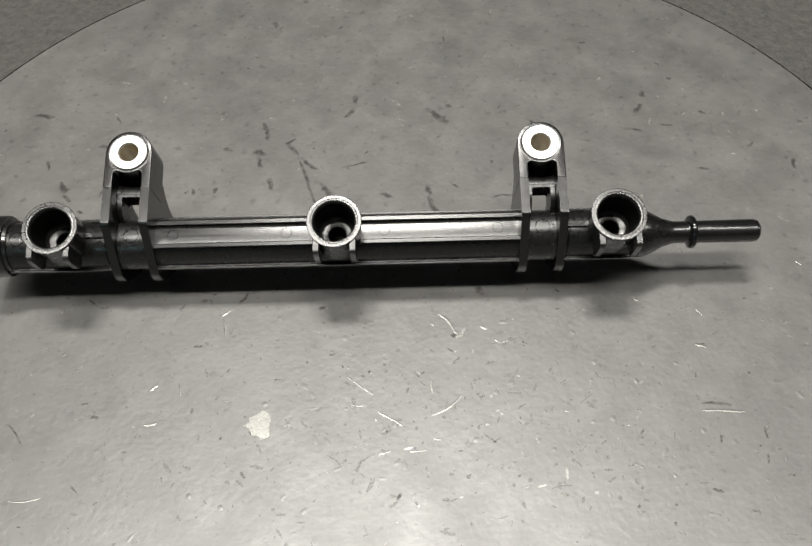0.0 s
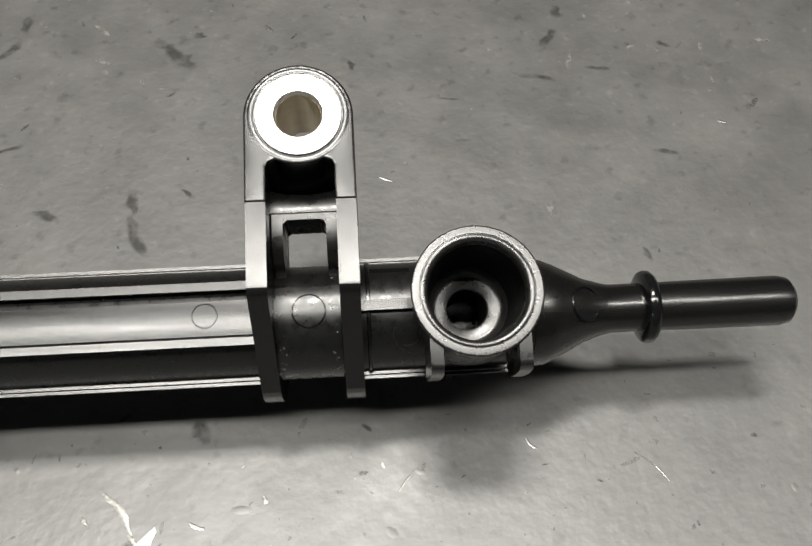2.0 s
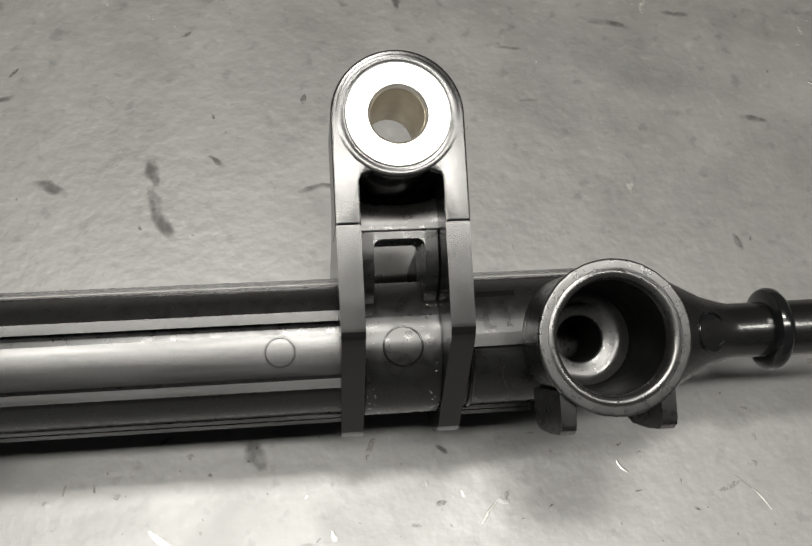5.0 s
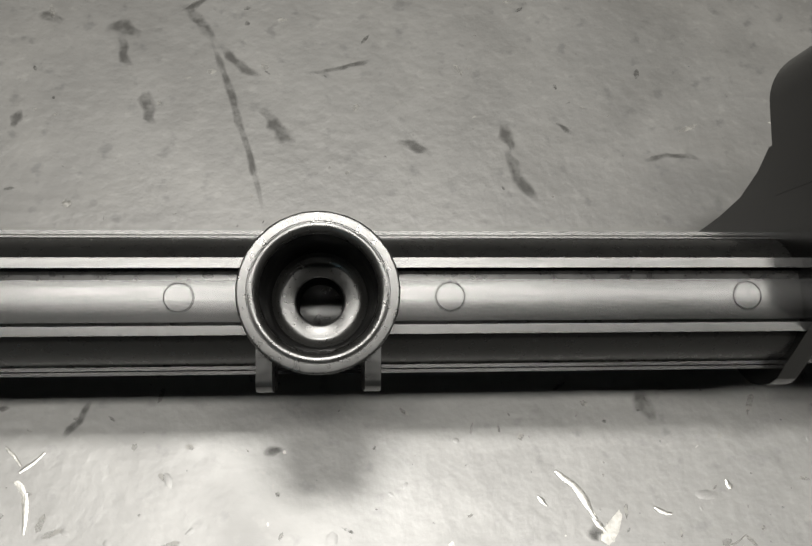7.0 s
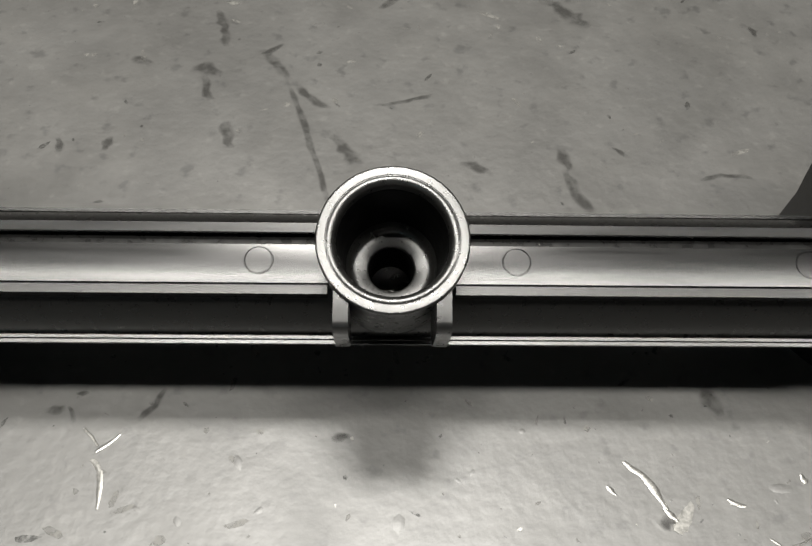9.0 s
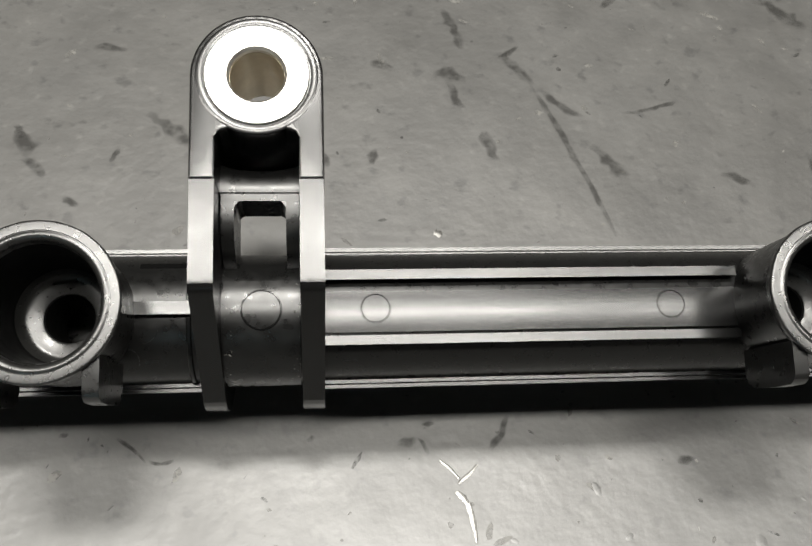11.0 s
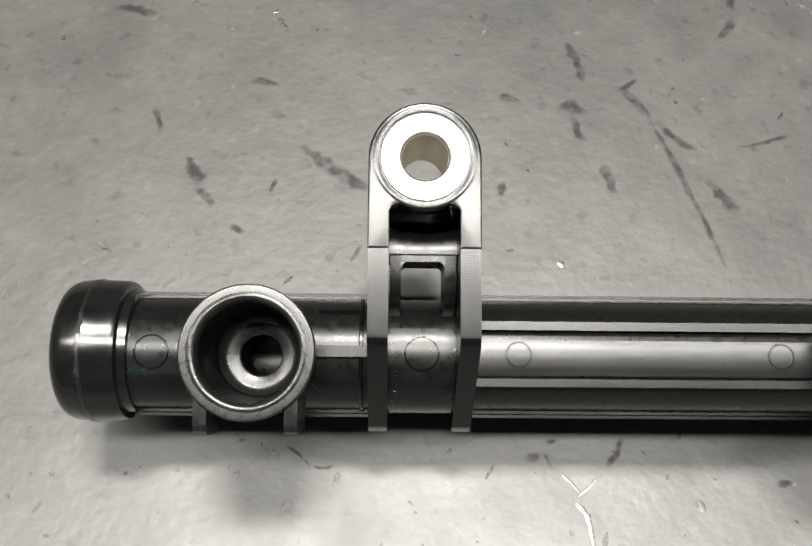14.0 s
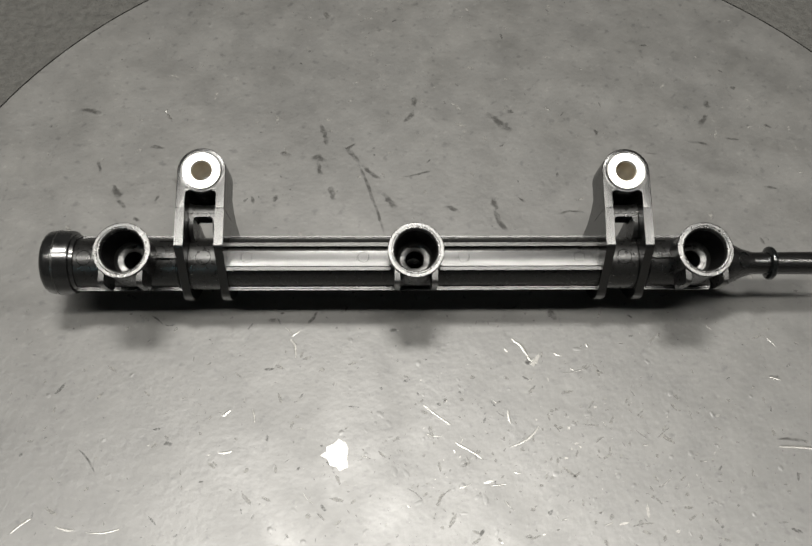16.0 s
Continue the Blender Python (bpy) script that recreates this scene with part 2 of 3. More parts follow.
# scuffs and chips in the paint: x, y, length, angle, width
SCUFFS_A = [(-148, 108, 11.1, -14, 1.5), (-114, 86, 7.3, -10, 1), (-138, 75, 6.9, -72, 0.9), (-128, 60, 7.2, -66, 1.5), (-125, 54, 6.6, -51, 1.1), (-110, 57, 3.8, 63, 0.7), (-56, 82, 5.4, -27, 1.3), (-41, 79, 7.4, -17, 1.9), (-40, 74, 8.1, -75, 1.2), (-39, 94, 13.8, -75, 1.3), (-27, 87, 6.9, 33, 0.7), (-26, 82, 12.1, -57, 1.4), (-17, 57, 41.7, -74, 0.8), (-17, 72, 11.5, -45, 1), (-9, 56, 10.6, -54, 1.6), (-34, 60, 8.3, -76, 1.4)]
SCUFFS_B = [(-69, 56, 5, -78, 0.9), (-59, 57, 4.2, 72, 1.1), (3, 71, 13.8, 15, 0.7), (3, 115, 6.8, -87, 1.3), (0, 106, 9.1, 57, 1.2), (42, 102, 15.7, -50, 2.2), (48, 109, 2.7, -84, 1.6), (37, 54, 6.4, -78, 1.4), (39, 45, 13.2, -71, 1.3), (18, 51, 7.6, -22, 1.1), (70, 49, 11.4, 3, 0.7), (143, 114, 5.2, -99, 1.7), (139, 104, 8.2, 54, 1.3), (134, 89, 9.5, -13, 0.9), (150, 92, 6.6, -11, 0.7), (158, 125, 3.3, 13, 1.1)]
SCUFFS_C = [(169, 100, 4.1, -23, 0.9), (87, 96, 4, -73, 0.9), (-90, -56, 3.3, -11, 1), (139, -56, 12.4, -3, 0.6), (139, -30, 4.5, -9, 0.6), (-118, -62, 11.8, -51, 0.4), (44, -23, 3, 42, 1.3), (22, -89, 1.5, -37, 1.4), (203, 65, 6.9, -105, 1.2), (161, 63, 6.3, -14, 0.7), (150, 34, 4.3, -74, 0.7), (87, -3, 2.8, -36, 0.5), (49, 56, 4.9, -42, 0.6), (113, 69, 5, 5, 0.4), (111, 83, 5.2, -8, 0.4), (-40, -3, 7.4, -121, 0.8)]
SCUFFS_D = [(-56, -4, 3.5, 8, 0.9), (-8, -9, 3.2, 14, 0.7), (-52, -1, 2.4, 4, 0.5), (0, 2, 1, -66, 0.5), (-101, -4, 6.7, -42, 0.4), (-96, -6, 4.1, 0, 0.4), (-72, -3, 1.7, 22, 0.5), (-112, -1, 1.8, 7, 0.5), (-53, -5, 3.6, -63, 0.4), (56, -2, 6, -77, 1.5), (-96, 62, 21, -36, 1.6), (-91, 40, 4.9, 60, 0.5), (-117, 46, 4, -35, 0.8), (-129, 63, 3.8, -67, 1.2)]
CHIPS_A = [(8, -45, 12.6, -39, 0.8), (40, -54, 13.8, 35, 1), (19, -59, 10.9, -33, 1.1), (-70, -44, 3.3, 43, 1.5), (-60, -45, 5.3, -77, 1), (-69, -59, 4.6, 9, 1.1), (-136, -85, 7.8, 42, 1.1), (-121, -86, 6.5, -10, 0.9), (-108, -87, 11.3, 5, 0.9), (35, -46, 5.2, -84, 1.2), (-47, 38, 1.6, -43, 2), (-111, 105, 3.9, -57, 1.6), (-41, 176, 5.1, -67, 2.6), (-113, 109, 1.8, 46, 1), (-5, 9, 1.9, -50, 1.1), (66, 111, 2.7, -49, 1.3)]
CHIPS_B = [(45, -22, 2.9, -51, 1.4), (-49, -9, 4.4, -48, 0.7), (-47, -15, 4.8, -65, 1.3), (42, -17, 8.9, -54, 0.5), (36, -18, 2.1, -50, 0.9), (68, -16, 1.6, -78, 1.4), (56, -20, 3, -21, 1), (94, -14, 4.9, -130, 0.6), (118, -8, 2.7, -53, 0.6), (140, -14, 8.1, -49, 0.5), (177, 72, 1.9, -29, 0.9), (139, -31, 4.3, -17, 1.3), (63, -26, 13.2, 15, 0.4), (188, 8, 2.7, -45, 0.8), (94, 58, 3, -27, 0.9), (-46, -10, 4.7, 41, 0.8)]
CHIPS_C = [(-46, -18, 6.4, -85, 1.2), (141, -59, 15.4, -4, 1.3)]


def mark(x, y, length, angle, width):
    """A thin smear with a wandering spine and a ragged, tapering outline."""
    bm = bmesh.new()
    cover = bm.verts.layers.float.new("cover")
    n = max(4, min(14, int(length / 1.5)))
    bend = random.uniform(-0.10, 0.10) * min(length, 12)
    rows = []
    for k in range(n + 1):
        u = k / n
        half = 0.5 * width * (0.25 + 0.75 * math.sin(math.pi * (0.08 + 0.84 * u)) ** 0.6) * random.uniform(0.65, 1.25)
        side = bend * 4 * u * (1 - u) + random.uniform(-0.12, 0.12) * width
        rows.append([bm.verts.new(((u - 0.5) * length, side + d * half, z)) for d, z in ((-1, 0.0), (-0.4, 0.06), (0.4, 0.06), (1, 0.0))])
        for v in rows[-1][1:3]:
            v[cover] = min(1.0, 5 * u * (1 - u) + 0.1)
    for one, two in zip(rows, rows[1:]):
        for i in range(3):
            bm.faces.new((one[i], one[i + 1], two[i + 1], two[i]))
    bm.transform(Matrix.Translation((x - 18.7, y - 13.1, 0.02 + random.uniform(0, 0.06))) @ Matrix.Rotation(radians(angle), 4, "Z"))
    return bm


for row in SCUFFS_A + SCUFFS_B + SCUFFS_C + SCUFFS_D:
    part("scuff", mark(*row[:4], row[4] * 2.4), SMEAR, plate)
for row in CHIPS_A + CHIPS_B + CHIPS_C:
    part("paint_chip", mark(*row[:4], row[4] * 0.8), CHIP, plate)
part("paint_chip", prism([(-46.8, -67.4), (-44.2, -69.1), (-43.3, -71.4), (-43.8, -75.2), (-43.2, -78.2), (-46.4, -79.6), (-47.2, -78.1), (-49.9, -77.6), (-50.8, -75.0), (-53.4, -73.7), (-51.2, -72.2), (-51.4, -70.4), (-48.9, -69.4)], 0.01, 0.12, "z"), CHIP, plate, "large white bare patch")


def flecks(count, mat, smallest, largest, name, label, patch=None):
    """Countless small specks over the plate, denser on the near half."""
    bm = bmesh.new()
    for _ in range(count):
        a, r = random.uniform(0, 2 * math.pi), 222 * math.sqrt(random.random())
        x, y = r * math.cos(a), r * math.sin(a)
        if patch:
            x, y = random.gauss(patch[0], patch[2]), random.gauss(patch[1], patch[3])
        elif y > 0 and random.random() < 0.55:
            continue
        size, n, stretch, turn = smallest + (largest - smallest) * random.random() ** 3, random.randint(5, 7), 1 + 3.5 * random.random() ** 2, random.uniform(0, 3.14)
        ring = []
        for k in range(n):
            b = 2 * math.pi * k / n
            p, q = size * stretch * math.cos(b) * random.uniform(0.6, 1.2), size * math.sin(b) * random.uniform(0.6, 1.2)
            ring.append(bm.verts.new((x + p * math.cos(turn) - q * math.sin(turn), y + p * math.sin(turn) + q * math.cos(turn), 0.03)))
        bm.faces.new(ring)
    tagged(part(name, bm, mat, plate, label), kind="stuff")


# pale specks: chipped paint, and glints of the lumpy gloss set in colour
flecks(1700, FLECK_GLINT, 0.12, 0.9, "flecks_and_glints", "tiny pale flecks and painted glints on the paint")
flecks(520, FLECK_GLINT, 0.12, 0.85, "flecks_and_glints", "small white flecks of bare paint and painted glints", (30, -72, 60, 22))
flecks(90, CHIP, 0.12, 0.75, "flecks_and_glints", "small white flecks of bare paint and painted glints", (30, -72, 55, 22))
flecks(800, SCUFF, 0.12, 0.8, "dirt_specks", "tiny dark specks of dirt")

part("paint_chip", mark(41.6, -17.2, 10, -54, 1.3), CHIP, plate)
part("paint_chip", prism([(26.4, -36.2), (27.8, -34.8), (29.9, -32.8), (30.3, -33.8), (29.2, -36.6), (27.4, -38.4), (26.2, -37.6)], 0.01, 0.1, "z"), CHIP, plate)
for _ in range(45):
    x, y = random.gauss(45, 48), random.gauss(-66, 22)
    if math.hypot(x - 18.7, y - 13.1) < 215 and y < -22:
        part("scratch", mark(x, y, 1.2 + 7 * random.random() ** 2.5, random.choice((-50, 40, 5)) + random.gauss(0, 22), random.uniform(0.25, 0.65)), CHIP if random.random() < 0.5 else FLECK_GLINT, plate)


def blisters(count):
    """Low lumps and chipped bubbles in the paint, on the near half of the plate."""
    bm = bmesh.new()
    for _ in range(count):
        x, y = random.gauss(10, 75), random.gauss(-75, 34)
        if math.hypot(x, y) > 220 or y > -20:
            continue
        size, turn, stretch = 0.3 + 0.9 * random.random() ** 2, random.uniform(0, 3.14), random.uniform(1, 2.4)
        rows = []
        for ring, z in ((1.0, -0.01), (0.65, 0.04 * size), (0.25, 0.06 * size)):
            row = []
            for k in range(8):
                p, q = size * stretch * ring * math.cos(k * math.pi / 4) * random.uniform(0.8, 1.2), size * ring * math.sin(k * math.pi / 4) * random.uniform(0.8, 1.2)
                row.append(bm.verts.new((x + p * math.cos(turn) - q * math.sin(turn), y + p * math.sin(turn) + q * math.cos(turn), z)))
            rows.append(row)
        for one, two in zip(rows, rows[1:]):
            for k in range(8):
                bm.faces.new((one[k], one[(k + 1) % 8], two[(k + 1) % 8], two[k]))
        bm.faces.new(rows[-1])
    tagged(part("blisters", bm, PLATE, plate, "low lumps in the grey paint", sharp=3.0), kind="stuff")


blisters(200)

# ---- the fuel rail, leaning twenty degrees on the feet of its two brackets ----
rail = new("fuel_rail")
rail.matrix_world = pose(0, 0, 0.043, 20, 0, 0)
tagged(rail, "black plastic fuel rail with three injector cups, lying on plate", "fuel rail")

R = 9.5
PANEL_BEND, PANEL_MID = 40.0, -1.7  # the flat face between the ribs, leaning a little away
CUPS = (-105, 0, 105)
steps = sorted({-127.0, 117.5} | {c + 0.6 * k for c in CUPS for k in range(-17, 18)} | {float(x) for x in range(-126, 117, 9)})
bored = lathe([(-127, 0)] + [(x, R) for x in steps] + [(117.5, 0)], "x", (0.4, AXIS), 120)
inside = [f for f in bored.faces if f.calc_center_median().z > AXIS and min(math.hypot(f.calc_center_median().x - c, f.calc_center_median().y) for c in CUPS) < 8.3 and len(f.verts) == 4]
bmesh.ops.delete(bored, geom=inside, context="FACES")
tube = part("tube", bored, MOULDED, rail)


def pressed_disc(x, r, radius, height, bend, mid=0.3):
    """The fine raised ring of a round pin mark, following the curve below."""
    bm = bmesh.new()
    rows = []
    for ring, lift in ((1 - 0.30 / r, -0.02), (1 - 0.18 / r, height), (1 - 0.08 / r, height), (1.0, -0.05)):
        rows.append([bm.verts.new((x + r * ring * math.cos(a), 0.3 + r * ring * math.sin(a), AXIS + R - bend + math.sqrt((bend + radius - R + lift + 0.04) ** 2 - (0.3 - mid + r * ring * math.sin(a)) ** 2))) for a in [2 * math.pi * k / 40 for k in range(40)]])
    for one, two in zip(rows, rows[1:]):
        for k in range(40):
            j = (k + 1) % 40
            bm.faces.new((one[k], one[j], two[j], two[k]))
    return bm


def face_panel(x0, x1):
    """The nearly flat strip between the two middle ribs."""
    top, bend = AXIS + R + 0.16, PANEL_BEND
    over = [(v, top - bend + math.sqrt(bend ** 2 - (v - PANEL_MID) ** 2)) for v in (-3.1, -2.4, -1.6, -0.8, 0.0, 1.0, 2.0, 2.7)]
    return part("face_panel", prism(over + [(2.75, -16), (-3.15, -16)], x0, x1), PLASTIC, tube, sharp=0.4, crisp=True)


def rib(x0, x1, y0, y1, z0, z1, lean=0.035):
    """A long square rib with slightly rounded edges, its top falling a little to the far side."""
    return part("rib", rounded(prism([(y0, z0), (y1, z0), (y1, z1 - lean * (y1 - y0)), (y0, z1)], x0, x1), 0.2 if y1 - y0 > 0.8 else 0.36 * (y1 - y0), 2 if y1 - y0 > 0.8 else 3), PLASTIC, tube, crisp=True)


for x0, x1 in ((-69.9, -9.2), (9.2, 69.9)):
    face_panel(x0, x1)
    rib(x0, x1, 4.3, 5.7, -15, -11.1)
    rib(x0, x1, -4.9, -3.6, -15, -11.1)
for x0, x1 in ((-127, -87), (-69.9, 69.9), (87, 113)):
    rib(x0, x1, 10.35, 10.9, -21.9, -20.6, 0.0)
    rib(x0, x1, 9.4, 10.05, -21.9, -20.4, 0.0)
    rib(x0, x1, 7.6, 9.2, -20.5, -18.9)
    rib(x0, x1, -10.3, -9.8, -21.9, -20.7)
    rib(x0, x1, -9.6, -8.4, -21.9, -20.5)
for x0, x1 in ((-97, -86.5), (86.5, 97)):
    rib(x0, x1, -0.3, 1.5, -14, -10.6)
for x0, x1 in ((-95.5, -88.7), (88.7, 95.5)):
    over = [(v, AXIS + R - 0.35 - 0.055 * (v - 0.6) ** 2) for v in (1.5, 2.5, 3.5, 4.5, 5.5, 6.5, 7.6)]
    part("recess", prism(over + [(7.6, -18), (1.5, -18)], x0, x1), PLASTIC, tube, sharp=0.4, crisp=True)
for x in (-88.3, 88.3):
    part("flange", lathe([(x - 0.4, R - 0.5), (x - 0.35, R + 0.2), (x - 0.2, R + 0.32), (x + 0.2, R + 0.32), (x + 0.35, R + 0.2), (x + 0.4, R - 0.5)], "x", (0.4, AXIS), 96, caps=False), PLASTIC, tube)
for x in (-122.4, -78.4, -62.5, -19.2, 18.2, 61.5, 78.5):
    r = 2.9 if abs(abs(x) - 78.45) < 0.1 or x < -120 else 2.2
    part("ejector_mark", pressed_disc(x, r, R + (0.5 if abs(abs(x) - 78.45) < 0.1 else 0.12 if abs(x) < 70 else 0), 0.14, *((PANEL_BEND, PANEL_MID) if abs(x) < 70 else (R + 0.0,))), PLASTIC, tube, sharp=0.1)

end_cap = part("end_cap", lathe([(-138.9, 0), (-138.9, 8.6), (-138.6, 10.0), (-138.0, 11.0), (-137.2, 11.6), (-136.2, 11.95), (-134.6, 12.1), (-134.2, 12.2), (-133.2, 12.22), (-132.9, 12.1), (-128.6, 12.0), (-127.9, 11.7), (-127.7, 10.6), (-126.4, 10.4), (-126.2, 9.2), (-126.2, 0)], "x", (0.8, AXIS), 96), CAP, rail, "glossy black plastic end cap")

seam = lathe([(-134.0, 12.0), (-133.7, 12.24), (-133.2, 12.26), (-132.9, 12.0)], "x", (0.8, AXIS), 96, caps=False)
for v in seam.verts:
    v.co.x += random.uniform(-0.12, 0.12)
    v.co.z += random.uniform(-0.05, 0.05)
part("seam", seam, WORN, end_cap, "worn pale moulding seam")

nozzle = part("hose_nozzle", lathe([(116, 0), (116, R), (118.5, 9.3), (121, 8.3), (126, 5.7), (129.5, 4.6), (131, 4.3), (136, 4.3), (161.5, 4.5), (163.2, 4.1), (164, 3.2), (164, 2.4), (150, 2.4), (150, 0)], "x", (0, AXIS), 64), DRAWN, rail)
part("collar", lathe([(136.3, 4), (136.4, 5.6), (136.8, 6.25), (137.4, 6.5), (138.1, 6.45), (138.7, 6.0), (139.1, 5.0), (139.3, 4)], "x", (0, AXIS), 64), GLOSSY, nozzle)
pin = lathe([(-0.9, 0), (-0.9, 3.1), (0.10, 3.1), (0.16, 3.0), (0.12, 2.85), (-0.25, 2.7), (-0.3, 0)], "z", (0, 0), 32)
pin.transform(Matrix.Translation((125.6, 0, AXIS + 5.95)) @ Matrix.Rotation(radians(27), 4, "Y"))
part("ejector_mark", pin, GLOSSY, nozzle)

SHELL = [(-17, 9.4), (-2.2, 9.75), (-1.4, 10.15), (-0.75, 10.18)]
RIM = [(-0.95, 10.1), (-0.8, 10.25), (-0.22, 10.25), (-0.05, 10.15), (0, 9.95), (0, 9.0), (-0.14, 8.92), (-0.14, 8.8), (-0.05, 8.7), (-0.16, 8.15), (-0.42, 7.8), (-1.1, 7.6), (-1.9, 7.55)]
BARREL = [(-1.85, 7.6), (-1.95, 7.5), (-12.6, 6.8), (-13.2, 6.65)]
SEAT_RING = [(-13.1, 6.7), (-14.2, 6.35), (-14.8, 6.1), (-15.1, 5.7), (-15.25, 5.2), (-15.35, 3.75), (-15.5, 3.5), (-16.0, 3.42)]
BORE = [(-15.9, 3.45), (-16.1, 3.4), (-26, 3.3)]
TAB = [(-6.6, -0.75), (-10.9, -0.85), (-11.7, -1.2), (-12.3, -2.2), (-12.5, -6), (-12.3, -11.8), (-11.6, -13.4), (-10.2, -14), (-6.6, -14)]
for x in CUPS:
    cup = part("injector_cup", lathe(SHELL, "z", (x, 0), 128, caps=False), MOULDED, rail, "black injector cup with a worn pale rim", crisp=True)
    rim = lathe(RIM, "z", (x, 0), 128, caps=False)
    for v in rim.verts:
        # small nicks round the outer edge
        if math.hypot(v.co.x - x, v.co.y) > 9.9:
            n = noise.noise(v.co * 1.1) * 0.05 + noise.noise(v.co * 2.3) * 0.025
            v.co.x += (v.co.x - x) * n / 10
            v.co.y += v.co.y * n / 10
    part("rim", rim, WORN, cup, "worn pale rim", sharp=1.0, crisp=True)
    part("barrel", lathe(BARREL, "z", (x, 0), 96, caps=False), INNER_SHADE, cup, "smooth inner wall of the cup, colour darkened for shade", crisp=True)
    part("seat", lathe(SEAT_RING, "z", (x, 0), 96, caps=False), SEAT, cup, "pale machined ring at the bottom of the cup", crisp=True)
    part("bore", lathe(BORE, "z", (x, 0), 48, caps=False), BORE_SHADE, cup, "bore of the cup, blackened for the shade in the hole")
    for side in (-6.75, 6.75):
        part("clip_tab", rounded(prism(TAB, x + side - 1.0, x + side + 1.0), 0.6, 4), MOULDED, cup, sharp=0.5, crisp=True)


def softened(points, times=2):
    """Corners cut twice over: a smooth line through the same bends."""
    for _ in range(times):
        cut = [points[0]]
        for (ax, ay), (bx, by) in zip(points, points[1:]):
            cut += [(0.75 * ax + 0.25 * bx, 0.75 * ay + 0.25 * by), (0.25 * ax + 0.75 * bx, 0.25 * ay + 0.75 * by)]
        points = cut + [points[-1]]
    return points


def sleeve(x, half, inner, outer, a0, a1):
    """A curved saddle lying on the tube between two angles."""
    over = [(0.4 + p, AXIS + q) for p, q in arc(0, 0, outer, a0, a1, 24)]
    under = [(0.4 + p, AXIS + q) for p, q in arc(0, 0, inner, a1, a0, 24)]
    return rounded(prism(over + under, x - half, x + half), 0.2)


def crossbar(x):
    """The bridge of the yoke: a low arched strip whose far edge is hollowed in the middle."""
    bm = bmesh.new()
    rows = []
    for k in range(13):
        u = -1 + k / 6
        hollow = 0.9 * math.cos(u * math.pi / 2) ** 0.7 if abs(u) < 1 else 0.0
        section = [(20.9 - hollow, -17.0), (20.9 - hollow, -10.9), (20.6 - hollow, -10.2), (19.7 - 0.6 * hollow, -9.4), (18.4 - 0.2 * hollow, -8.85), (17.2, -8.6), (16.3, -8.5), (16.08, -8.62), (16.08, -17.0)]
        rows.append([bm.verts.new((x + 5.5 * u, y, z)) for y, z in section])
    for one, two in zip(rows, rows[1:]):
        for i in range(len(one)):
            j = (i + 1) % len(one)
            bm.faces.new((one[i], one[j], two[j], two[i]))
    bm.faces.new(rows[0])
    bm.faces.new(rows[-1][::-1])
    return bm


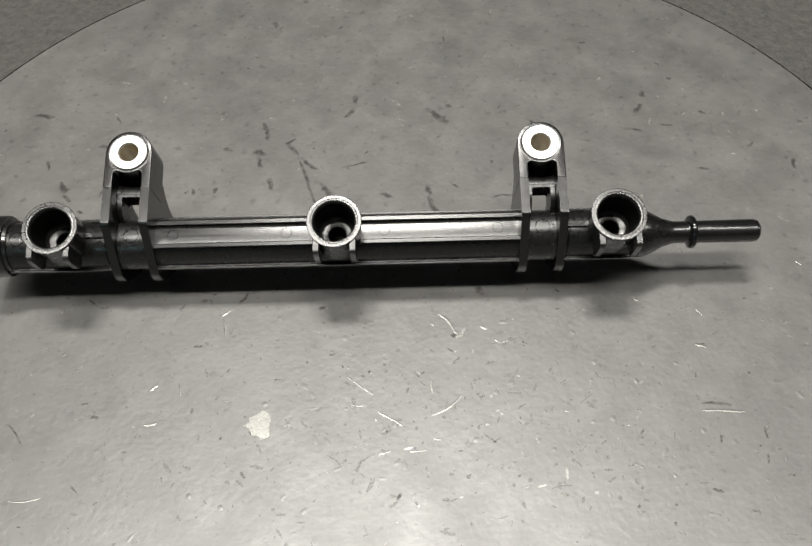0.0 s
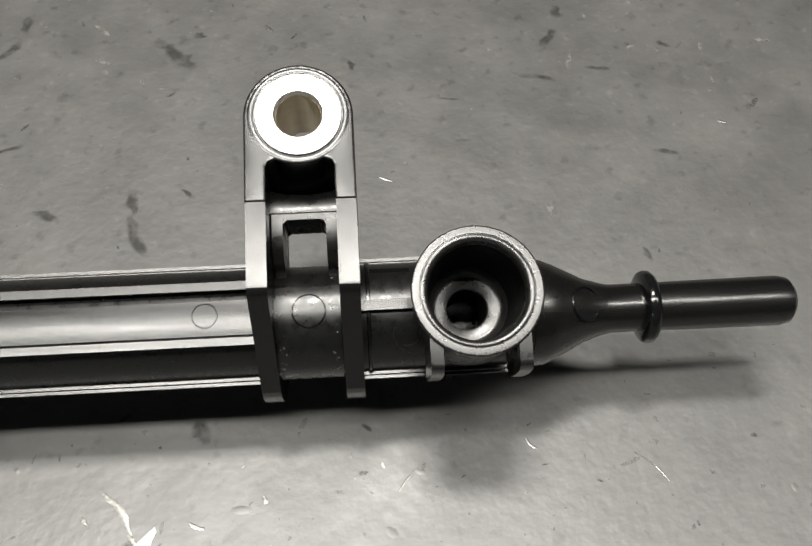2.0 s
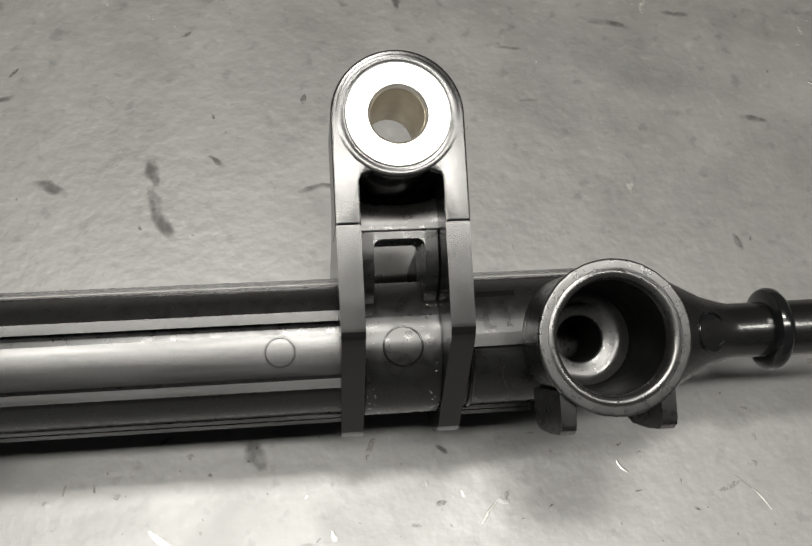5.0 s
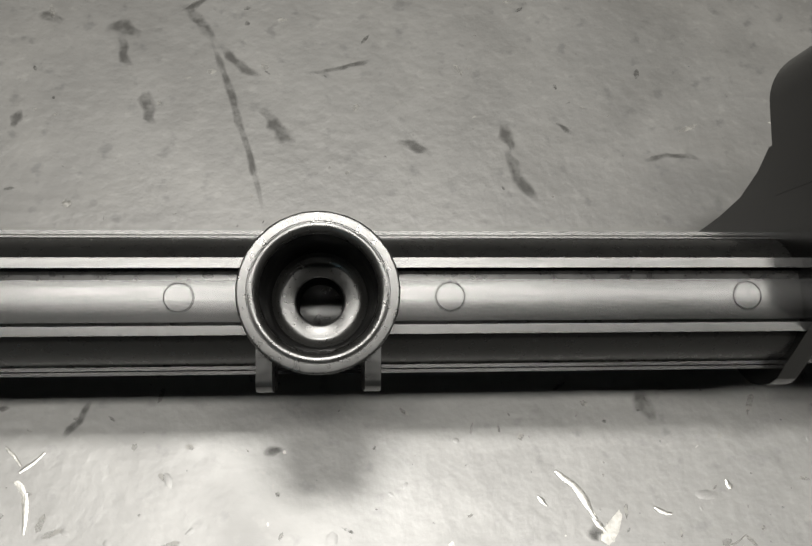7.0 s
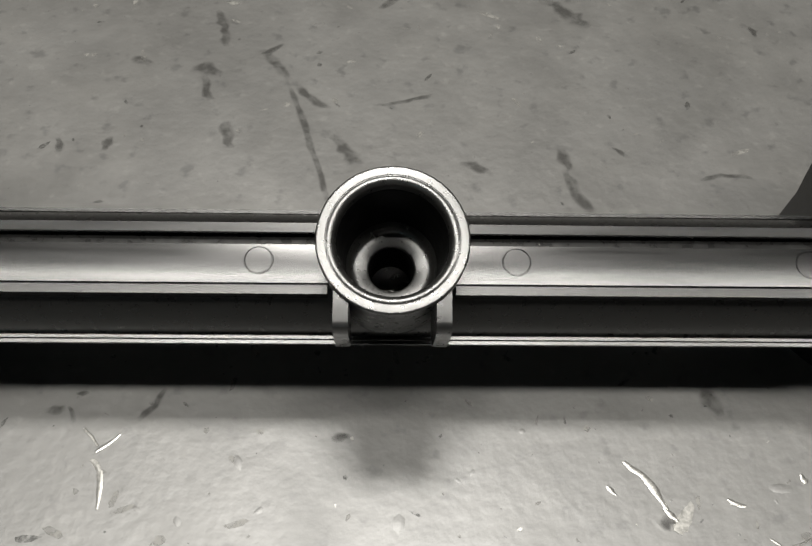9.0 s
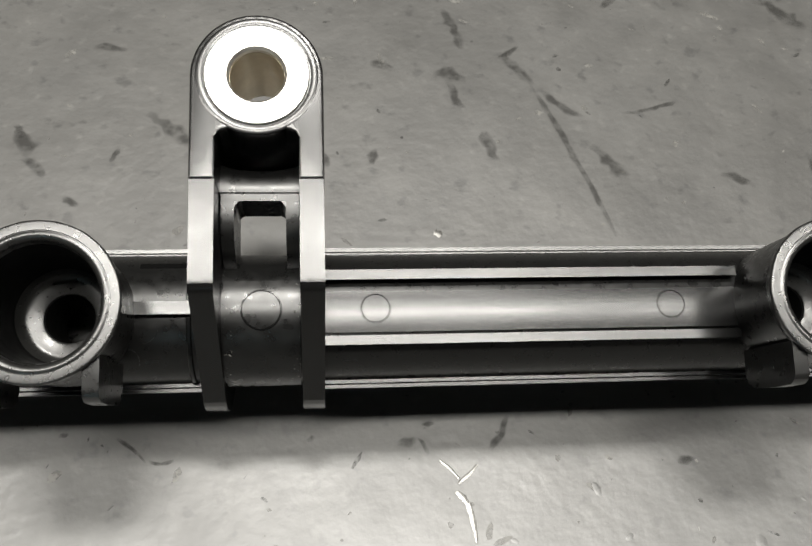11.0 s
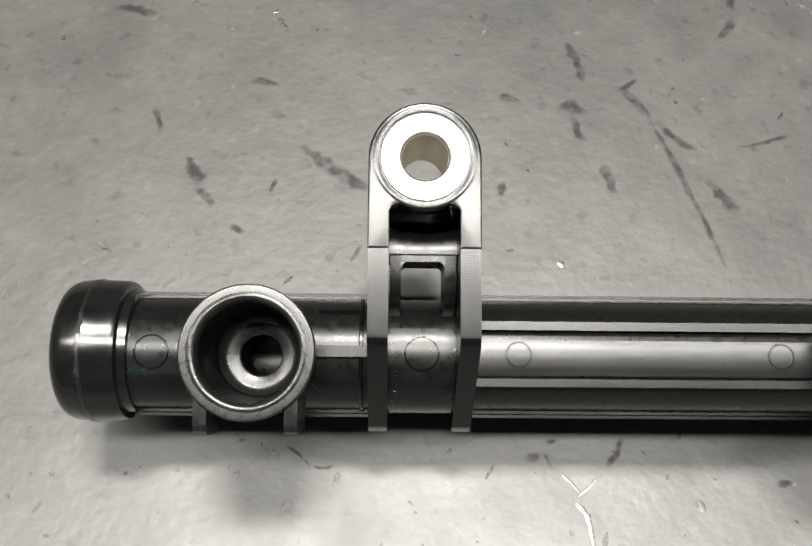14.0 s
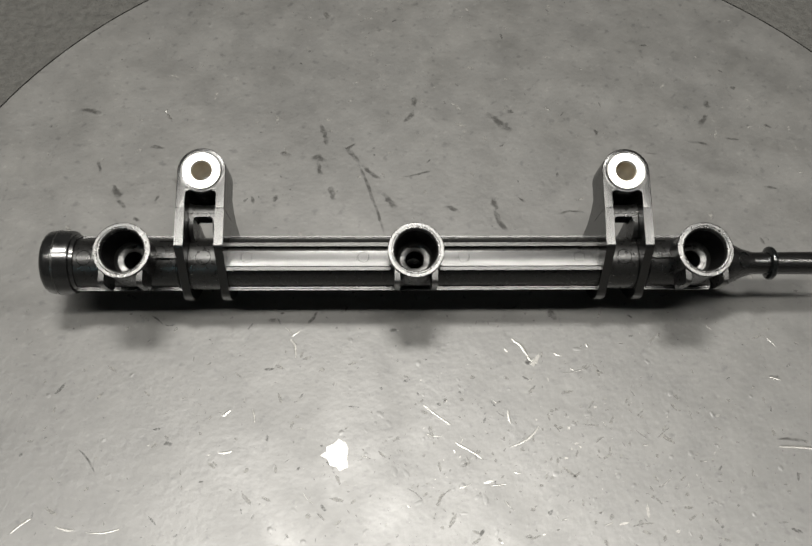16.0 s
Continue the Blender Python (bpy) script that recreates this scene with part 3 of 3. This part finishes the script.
PLATE_SIDE = [(24, -2.05), (16.1, -2.05), (2.9, -2.15)] + softened([(2.4, -2.16), (1.5, -2.4), (0.6, -3.4)], 2) + softened([(-11.9, -20.2), (-12.9, -22.6), (-13.0, -28), (-11.6, -31.2), (-3.4, -44.5)]) + [(13.5, -50.7), (14.6, -47), (16.1, -37), (18, -28.8), (21, -22.5), (24, -18.6)]
LEG = softened([(16.0, -8.5), (12.0, -8.7), (9.4, -9.6), (7.4, -12.2), (5.0, -17.8), (5.0, -20)]) + [(16.0, -20)]
for x in (-78.4, 78.4):
    bracket = part("mounting_head", holed(
        [(x + p, q) for p, q in arc(0, 30.5, 8.85, 0, 180, 40)] + [(x - 8.85, 16.1), (x - 5.5, 16.1), (x - 5.5, 21.9), (x - 5.0, 22.6), (x - 4.4, 22.8)]
        + [(x + p, q) for p, q in arc(0, 30.5, 8.45, 243, 297, 12)] + [(x + 4.4, 22.8), (x + 5.0, 22.6), (x + 5.5, 21.9), (x + 5.5, 16.1), (x + 8.85, 16.1)],
        [(x + p, q) for p, q in arc(0, 30.5, 6.9, 0, 352.5, 47)], -17.5, -1.8, 0.4), SATIN, rail, "black plastic bracket head with a rounded top", sharp=0.5, crisp=True)
    part("steel_bushing", lathe([(-17.6, 7.0), (-1.55, 7.0), (-1.4, 6.85), (-1.4, 4.05), (-1.8, 3.7), (-17.6, 3.75), (-17.6, 7.0)], "z", (x, 30.5), 64), STEEL, bracket, "bright steel compression bushing", crisp=True)
    part("boss_ring", lathe([(-3, 7.35), (-1.79, 7.2), (-1.72, 7.5), (-1.72, 7.9), (-1.79, 8.2), (-3, 8.1)], "z", (x, 30.5), 64, caps=False), SATIN, bracket, crisp=True)
    part("bushing_bore", lathe([(-17.7, 3.84), (-2.6, 3.84), (-2.6, 3.67), (-17.7, 3.63), (-17.7, 3.84)], "z", (x, 30.5), 48), BRASS, bracket, "dull brownish bore of the bushing")
    for s in (-1, 1):
        side = part("side_plate", rounded(prism(PLATE_SIDE, x + s * 5.55, x + s * 8.75), 0.65, 3), SATIN, bracket, sharp=0.3, crisp=True)
        part("cheek", rounded(prism(LEG, *sorted((x + s * 3.55, x + s * 5.35))), 0.25), MOULDED, bracket, sharp=0.3, crisp=True)
        part("gusset", prism([(x + s * 3.58, 15.03)] + [(x + s * (2.35 + 1.2 * math.cos(radians(a))), 13.83 + 1.2 * math.sin(radians(a))) for a in range(0, 91, 15)], -17, -8.56, "z"), SATIN, bracket, crisp=True)
    part("lintel", rounded(box(x - 3.56, x + 3.56, 15.0, 16.0, -17, -8.5), 0.15), MOULDED, bracket, crisp=True)
    part("saddle", sleeve(x, 5.3, 8.5, R + 0.5, 66, 187), MOULDED, bracket, sharp=0.3, crisp=True)
    part("saddle_lip", sleeve(x, 3.2, 8.5, R + 0.25, 46, 68), MOULDED, bracket, sharp=0.3, crisp=True)
    part("web", box(x - 5.6, x + 5.6, 15.4, 24.0, -17.4, -15.6), SATIN, bracket)
    part("cross_bar", crossbar(x), MOULDED, bracket, sharp=0.7, crisp=True)

# crumbs of swarf and dust caught on the rail
dust = bmesh.new()
for _ in range(170):
    near = random.choice((-78.4, -78.4, 78.4, 78.4, 78.4, 0.0))
    x, a, r = near + (random.choice((-1, 1)) * random.uniform(3.9, 5.3) if near else random.gauss(0, 45.0)), random.uniform(20, 165), R + (0.53 if near else 0.03)
    if min(abs(x - c) for c in CUPS) < 10.5:
        continue
    size = random.uniform(0.04, 0.10)
    base = Vector((x, 0.4 + r * math.cos(radians(a)), AXIS + r * math.sin(radians(a))))
    four = [dust.verts.new(base + Vector([random.uniform(-1, 1) * size * k for k in (2.0, 1, 1)])) for _ in range(4)]
    for i, j, k in ((0, 1, 2), (0, 1, 3), (0, 2, 3), (1, 2, 3)):
        dust.faces.new((four[i], four[j], four[k]))
tagged(part("dust", dust, CRUMB, tube, "pale crumbs of dust"), kind="stuff")

# fine curled hairs of swarf caught beside the cups
for x, y, z, length, turn in ((92.6, -4.6, -12.4, 4.5, 250), (93.4, -5.6, -13.0, 3.0, 300), (95.0, -8.2, -8.0, 3.5, 235), (92.8, -3.2, -12.0, 2.4, 200), (96.6, -9.6, -3.0, 2.2, 140), (-94.4, -4.0, -12.2, 2.6, 330), (-95.0, -7.0, -13.6, 3.0, 60)):
    hair = bmesh.new()
    rings = []
    for k in range(9):
        u, a = k / 8, radians(turn + 70 * k / 8)
        c = Vector((x + length * u * math.cos(a), y + length * u * math.sin(a), z + 1.4 * math.sin(math.pi * u)))
        rings.append([hair.verts.new(c + 0.035 * Vector((math.cos(b) * math.sin(a), -math.cos(b) * math.cos(a), math.sin(b)))) for b in (0.0, 1.57, 3.14, 4.71)])
    for one, two in zip(rings, rings[1:]):
        for k in range(4):
            hair.faces.new((one[k], one[(k + 1) % 4], two[(k + 1) % 4], two[k]))
    part("swarf_hair", hair, WORN, tube)
